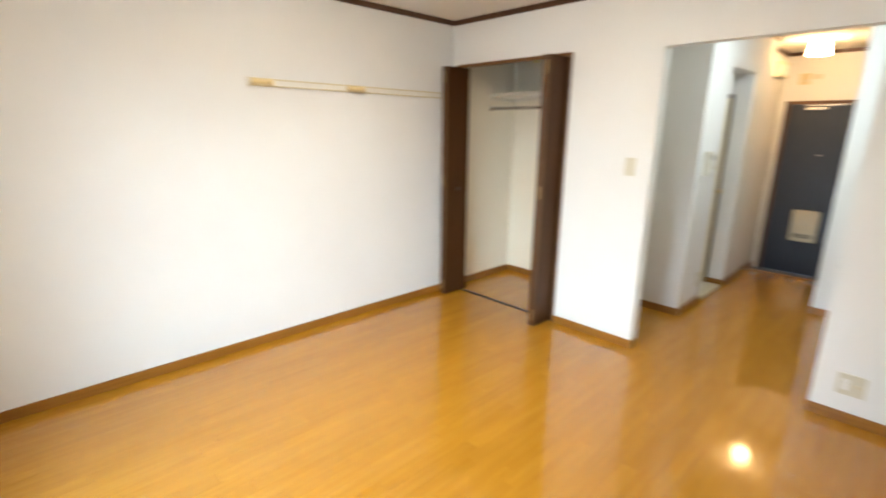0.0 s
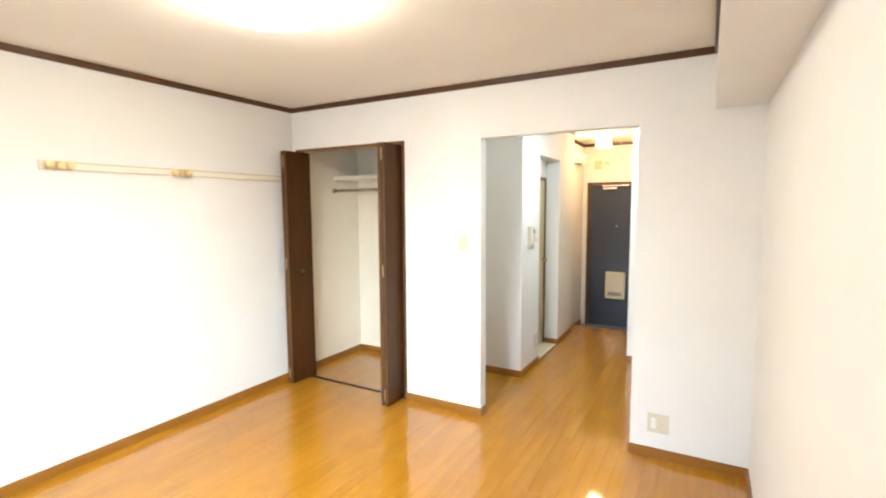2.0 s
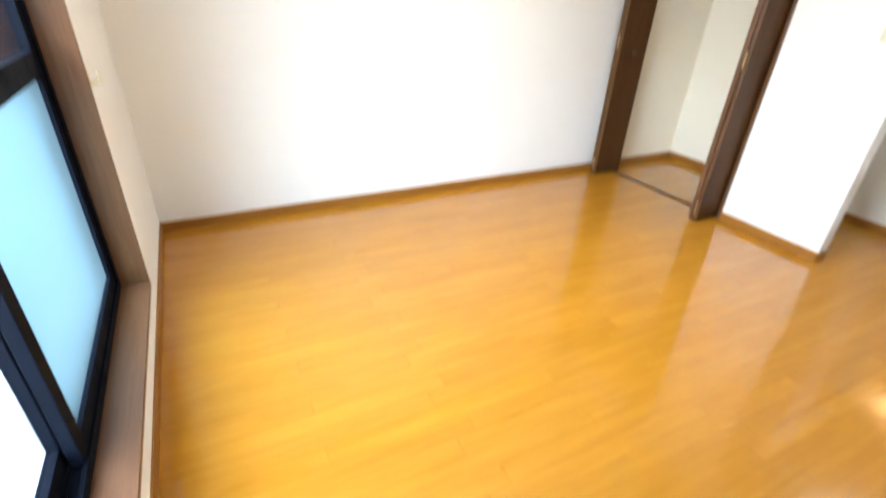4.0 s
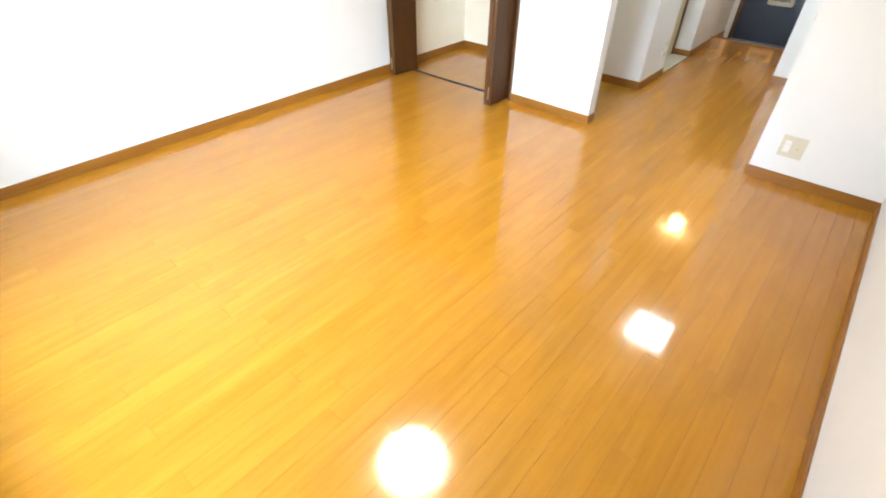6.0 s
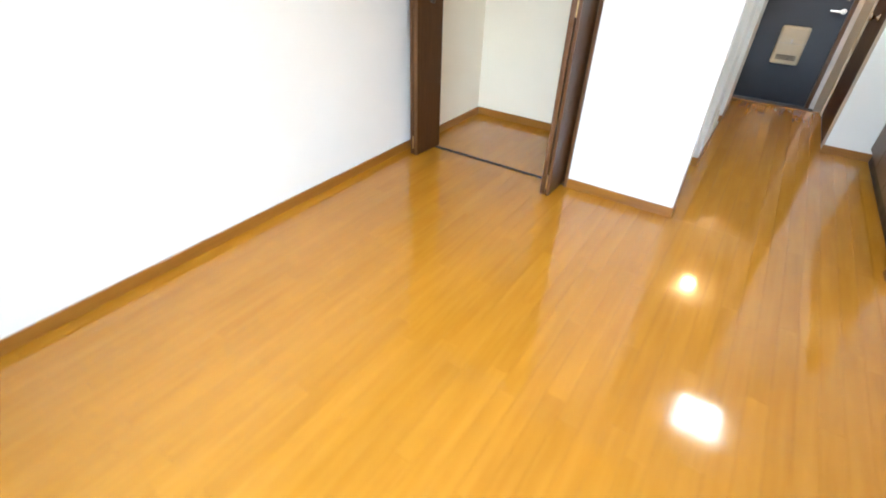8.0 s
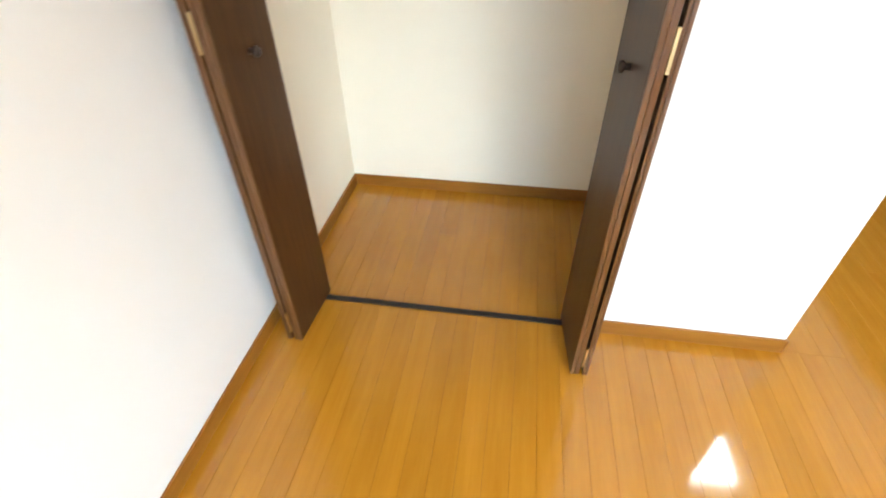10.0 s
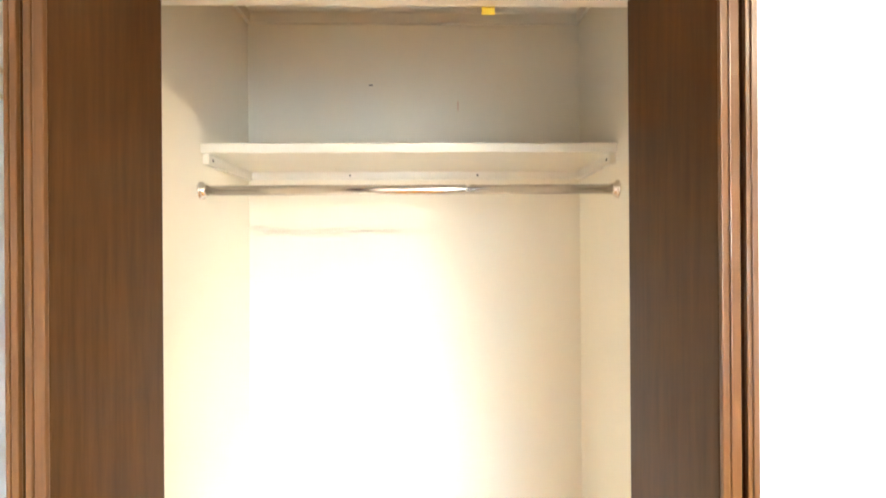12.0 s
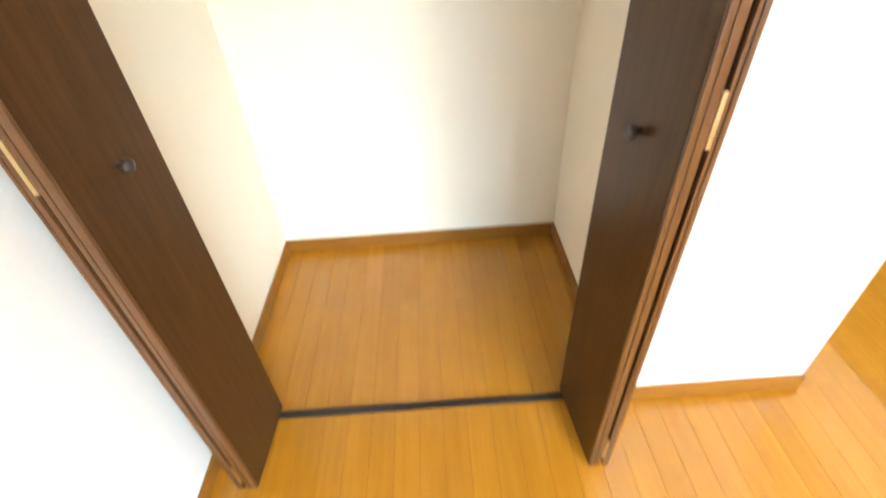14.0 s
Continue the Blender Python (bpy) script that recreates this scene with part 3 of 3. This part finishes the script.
def neighbour_house(x, y):
    """A pale two-storey house beside the garden, seen through the upper panes."""
    d = thing("house", (x, y, -3.2), "pale sided two-storey house across the garden", "house")
    boxes("wall", [(x - 4, x + 4, y - 3, y + 3, -3.2, 2.4)] + [(x - 4.02, x + 4.02, y - 3.02, y + 3.02, -3.2 + 0.4 * i, -3.19 + 0.4 * i + 0.34) for i in range(14)], SIDING, d, 0.01)
    bm = bmesh.new()
    v = [bm.verts.new(p) for p in ((x - 4.5, y - 3.5, 2.42), (x + 4.5, y - 3.5, 2.42), (x + 4.5, y + 3.5, 2.42), (x - 4.5, y + 3.5, 2.42), (x - 4.5, y, 4.3), (x + 4.5, y, 4.3))]
    for f in ((0, 1, 5, 4), (3, 4, 5, 2), (0, 4, 3), (1, 2, 5), (0, 3, 2, 1)):
        bm.faces.new([v[i] for i in f])
    tagged(finish("roof", bm, SLATE, d), "blue grey slate roof")
    for wy in (y - 1.6, y + 1.0):
        for wz in (-2.0, 0.5):
            tagged(boxes("window", [(x + 4.021, x + 4.06, wy, wy + 1.1, wz, wz + 1.1)], PALE_PANE, d, 0.01), "pale blue window")


neighbour_house(-11.0, -8.0)


# ---- hallway, kitchen and entrance ----
DX = 1.66
rd = thing("door_2", (DX, 1.7, 0), "cream bathroom door in a dark brown frame", "door", kind="structure")
boxes("frame", [(DX - 0.03, DX + 0.01, RE0 + 0.001, RE0 + 0.035, 0.0, 1.84), (DX - 0.03, DX + 0.01, RE1 - 0.035, RE1 - 0.001, 0.0, 1.84), (DX - 0.03, DX + 0.01, RE0 + 0.035, RE1 - 0.035, 1.805, 1.84)], FRAME_Z, rd, 0.002)
tagged(boxes("leaf", [(DX - 0.025, DX, RE0 + 0.036, RE1 - 0.036, 0.02, 1.804)], TILE_CREAM, rd, 0.002), "pale yellow panel")
tagged(lathe("knob", [(0.012, 0.0), (0.010, 0.02), (0.022, 0.03), (0.022, 0.045), (0.008, 0.05)], (DX, RE1 - 0.09, 0.95), BRASS, rd, "x", 20), "brass door knob")
tagged(boxes("threshold", [(DX - 0.03, HALL_X - 0.005, RE0 + 0.001, RE1 - 0.012, 0.0005, 0.012)], IVORY, rd, 0.002), "pale threshold strip")
structure(boxes("doorway_head", [(DX - 0.09, DX + 0.01, RE0 + 0.001, RE1 - 0.001, 1.841, 2.019)], WALL), "white panel above the bathroom door", "wall")


def side_plate(name, label, category, x, cy, cz, w, h, d, mat, face=1, marks=()):
    """A unit on a wall that faces along x."""
    e = thing(name, (x, cy, cz - h / 2), label, category)
    x0, x1 = sorted((x, x + face * d))
    boxes("plate", [(x0, x1, cy - w / 2, cy + w / 2, cz - h / 2, cz + h / 2)], mat, e, 0.003)
    for my, mz, mw, mh, mm in marks:
        a, b = sorted((x + face * d, x + face * (d + 0.006)))
        boxes("insert", [(a, b, cy + my - mw / 2, cy + my + mw / 2, cz + mz - mh / 2, cz + mz + mh / 2)], mm, e, 0.001)
    return e


side_plate("intercom", "ivory wall intercom handset with grey speaker", "intercom", HALL_X, 1.075, 1.255, 0.10, 0.19, 0.035, IVORY, 1, [(-0.02, 0.0, 0.04, 0.17, WHITE), (-0.02, -0.085, 0.045, 0.035, STEEL), (0.03, 0.05, 0.02, 0.04, BLACK)])
side_plate("light_switch", "ivory plastic double light switch plate", "light switch", HALL_X, 1.255, 1.26, 0.07, 0.12, 0.009, IVORY, 1, [(0, 0, 0.03, 0.06, WHITE)])
side_plate("wall_outlet", "ivory wall outlet plate low on the wall", "outlet", HALL_X, 1.28, 0.24, 0.07, 0.12, 0.009, IVORY, 1, [(0, 0, 0.024, 0.05, WHITE)])
side_plate("breaker_box", "cream electrical breaker box high on the wall", "breaker box", JOG_X, 3.40, 2.17, 0.32, 0.16, 0.09, IVORY, 1, [(0, 0, 0.28, 0.10, WHITE)])

fd = thing("door_1", (2.12, DOOR_Y, GZ), "dark navy steel entrance door in a brown frame", "door", kind="structure")
boxes("frame", [(1.716, 1.755, DOOR_Y - 0.012, DOOR_Y + 0.10, GZ + 0.001, 1.859), (2.49, 2.529, DOOR_Y - 0.012, DOOR_Y + 0.10, GZ + 0.001, 1.859), (1.755, 2.49, DOOR_Y - 0.012, DOOR_Y + 0.10, 1.822, 1.859)], FRAME_Z, fd, 0.002)
leaf = boxes("leaf", [(1.757, 2.488, DOOR_Y + 0.01, DOOR_Y + 0.05, GZ + 0.008, 1.82)], NAVY, fd, 0.003)
mb = boxes("mailbox_cover", [(1.99, 2.255, DOOR_Y - 0.045, DOOR_Y + 0.0095, 0.23, 0.61)], MAIL, fd, 0.026)
tagged(mb, "cream plastic mailbox cover with a grille")
tagged(boxes("mailbox_grille", [(2.03, 2.215, DOOR_Y - 0.047, DOOR_Y - 0.0452, z, z + 0.007) for z in (0.28, 0.293, 0.306, 0.319)], BLACK, fd), "dark grille slots")
tagged(boxes("mailbox_seam", [(2.0, 2.245, DOOR_Y - 0.0465, DOOR_Y - 0.0452, 0.442, 0.445), (2.118, 2.127, DOOR_Y - 0.048, DOOR_Y - 0.0452, 0.45, 0.49)], STEEL, fd), "fine grey seam and latch")
hd = bmesh.new()
add_box(hd, 2.335, 2.455, DOOR_Y - 0.05, DOOR_Y - 0.036, 0.77, 0.79, 0.004)
add_tube(hd, (2.445, DOOR_Y - 0.045, 0.78), (2.445, DOOR_Y + 0.0095, 0.78), 0.012)
add_tube(hd, (2.445, DOOR_Y - 0.008, 0.78), (2.445, DOOR_Y + 0.0095, 0.78), 0.026)
tagged(finish("lever_handle", hd, CHROME, fd, False), "chrome lever handle")
tagged(lathe("thumb_lock", [(0.02, 0.0095), (0.02, -0.008), (0.008, -0.02)], (2.445, DOOR_Y, 0.89), CHROME, fd, "y", 20), "round chrome lock")
tagged(lathe("peephole", [(0.013, 0.0095), (0.013, 0.0), (0.008, -0.003)], (2.12, DOOR_Y, 1.25), CHROME, fd, "y", 16), "small chrome peephole")
cl = bmesh.new()
add_box(cl, 1.93, 2.12, DOOR_Y - 0.04, DOOR_Y + 0.0095, 1.755, 1.785, 0.006)
add_box(cl, 1.92, 2.27, DOOR_Y - 0.035, DOOR_Y - 0.022, 1.80, 1.815, 0.002)
tagged(finish("door_closer", cl, CHROME, fd), "silver overhead door closer")
plate("door_chime", "cream door chime box over the entrance", "door chime", 1.857, DOOR_Y, 2.10, 0.10, 0.12, CREAM, -1, [(0.02, -0.02, 0.05, 0.03, IVORY)])
plate("alarm_box", "white plastic alarm box over the entrance", "alarm", 1.972, DOOR_Y, 2.10, 0.11, 0.15, WHITE, -1, [(0, 0.02, 0.07, 0.05, IVORY)])

td = thing("door_3", (SIDE_X, 2.46, 0), "dark brown wooden hallway door in a cream casing", "door", kind="structure")
boxes("casing", [(SIDE_X - 0.012, SIDE_X + 0.1, 2.915, 2.955, 0.0, 2.0), (SIDE_X - 0.012, SIDE_X + 0.1, 2.001, 2.915, 1.965, 2.0)], MAIL, td, 0.002)
tagged(boxes("leaf", [(SIDE_X + 0.004, SIDE_X + 0.04, 2.003, 2.913, 0.008, 1.963)], DOOR_WOOD, td, 0.002), "dark brown wooden leaf")
tagged(lathe("knob", [(0.026, 0.004), (0.026, -0.004), (0.010, -0.006), (0.010, -0.03), (0.024, -0.04), (0.024, -0.055), (0.010, -0.062)], (SIDE_X, 2.33, 0.90), CHROME, td, "x", 20), "round chrome knob")

kit = thing("kitchen_unit", (3.25, 1.1, 0), "dark brown kitchen base unit with steel top", "kitchen unit")
tagged(boxes("plinth", [(2.879, W - 0.002, 0.10, SIDE_Y - 0.002, 0.0, 0.09)], BLACK, kit), "black recessed plinth")
boxes("body", [(2.87, W - 0.002, 0.10, SIDE_Y - 0.002, 0.09, 0.80)], CAB, kit, 0.002)
for i in range(4):
    ya = 0.104 + i * 0.426
    boxes("door", [(2.85, 2.8695, ya, ya + 0.42, 0.10, 0.79)], CAB, kit, 0.002)
    tagged(boxes("handle", [(2.832, 2.8495, ya + 0.16, ya + 0.26, 0.745, 0.757)], STEEL, kit, 0.002), "steel bar handle")
tagged(boxes("worktop", [(2.84, W - 0.002, 0.10, SIDE_Y - 0.002, 0.80, 0.84), (W - 0.03, W - 0.002, 0.10, SIDE_Y - 0.002, 0.84, 0.90)], STEEL, kit, 0.004), "brushed steel worktop")


# ---- floor strips ----
STRIP, LONG, GAP = 0.0758, 0.909, 0.0006


def strip_mesh():
    w, l, t, c = STRIP - GAP, 1.0, 0.0125, 0.0002
    bm = bmesh.new()
    cl = c / LONG
    low = [bm.verts.new(p) for p in ((0, 0, -t), (w, 0, -t), (w, l, -t), (0, l, -t))]
    side = [bm.verts.new(p) for p in ((0, 0, -c * 1.3), (w, 0, -c * 1.3), (w, l, -c * 1.3), (0, l, -c * 1.3))]
    top = [bm.verts.new(p) for p in ((c, cl, 0), (w - c, cl, 0), (w - c, l - cl, 0), (c, l - cl, 0))]
    for a, b in ((low, side), (side, top)):
        for i in range(4):
            j = (i + 1) % 4
            bm.faces.new((a[i], a[j], b[j], b[i]))
    bm.faces.new(top)
    bm.faces.new(low[::-1])
    me = bpy.data.meshes.new("floor_strip")
    bm.to_mesh(me)
    bm.free()
    me.materials.append(FLOOR_WOOD)
    return me


STRIP_MESH = strip_mesh()
rng = random.Random(7)


def lay(x0, x1, y0, y1):
    """Staggered strips over a rectangle of the plan."""
    for i in range(math.floor(x0 / STRIP), math.ceil(x1 / STRIP)):
        a, b = max(x0, i * STRIP), min(x1, (i + 1) * STRIP)
        if b - a < 0.003:
            continue
        y = y0 - ((i * 0.303 + (i % 3) * 0.11) % LONG)
        cuts = [y0]
        while y < y1 - 0.3:
            if y > y0 + 0.3:
                cuts.append(y)
            y += LONG
        for ya, yb in zip(cuts, cuts[1:] + [y1]):
            ob = new("floor_strip", STRIP_MESH)
            ob.location = (a, ya, 0.0)
            ob.scale = ((b - a) / STRIP, (yb - ya) - GAP, 1)
            ob.parent = floor


lay(0.0, W, WIN_Y, 0.0)
lay(CL_R + 0.1, 24 * STRIP, T, ALC_Y)
lay(24 * STRIP, 34 * STRIP, 0.0, EDGE_Y - 0.035)
lay(34 * STRIP, 38 * STRIP, 0.0, SIDE_Y)
lay(HALL_X, 24 * STRIP, ALC_Y, JOG_Y)
lay(JOG_X, 24 * STRIP, JOG_Y, EDGE_Y - 0.035)
lay(CL_L, CL_R, 0.0, CL_Y)
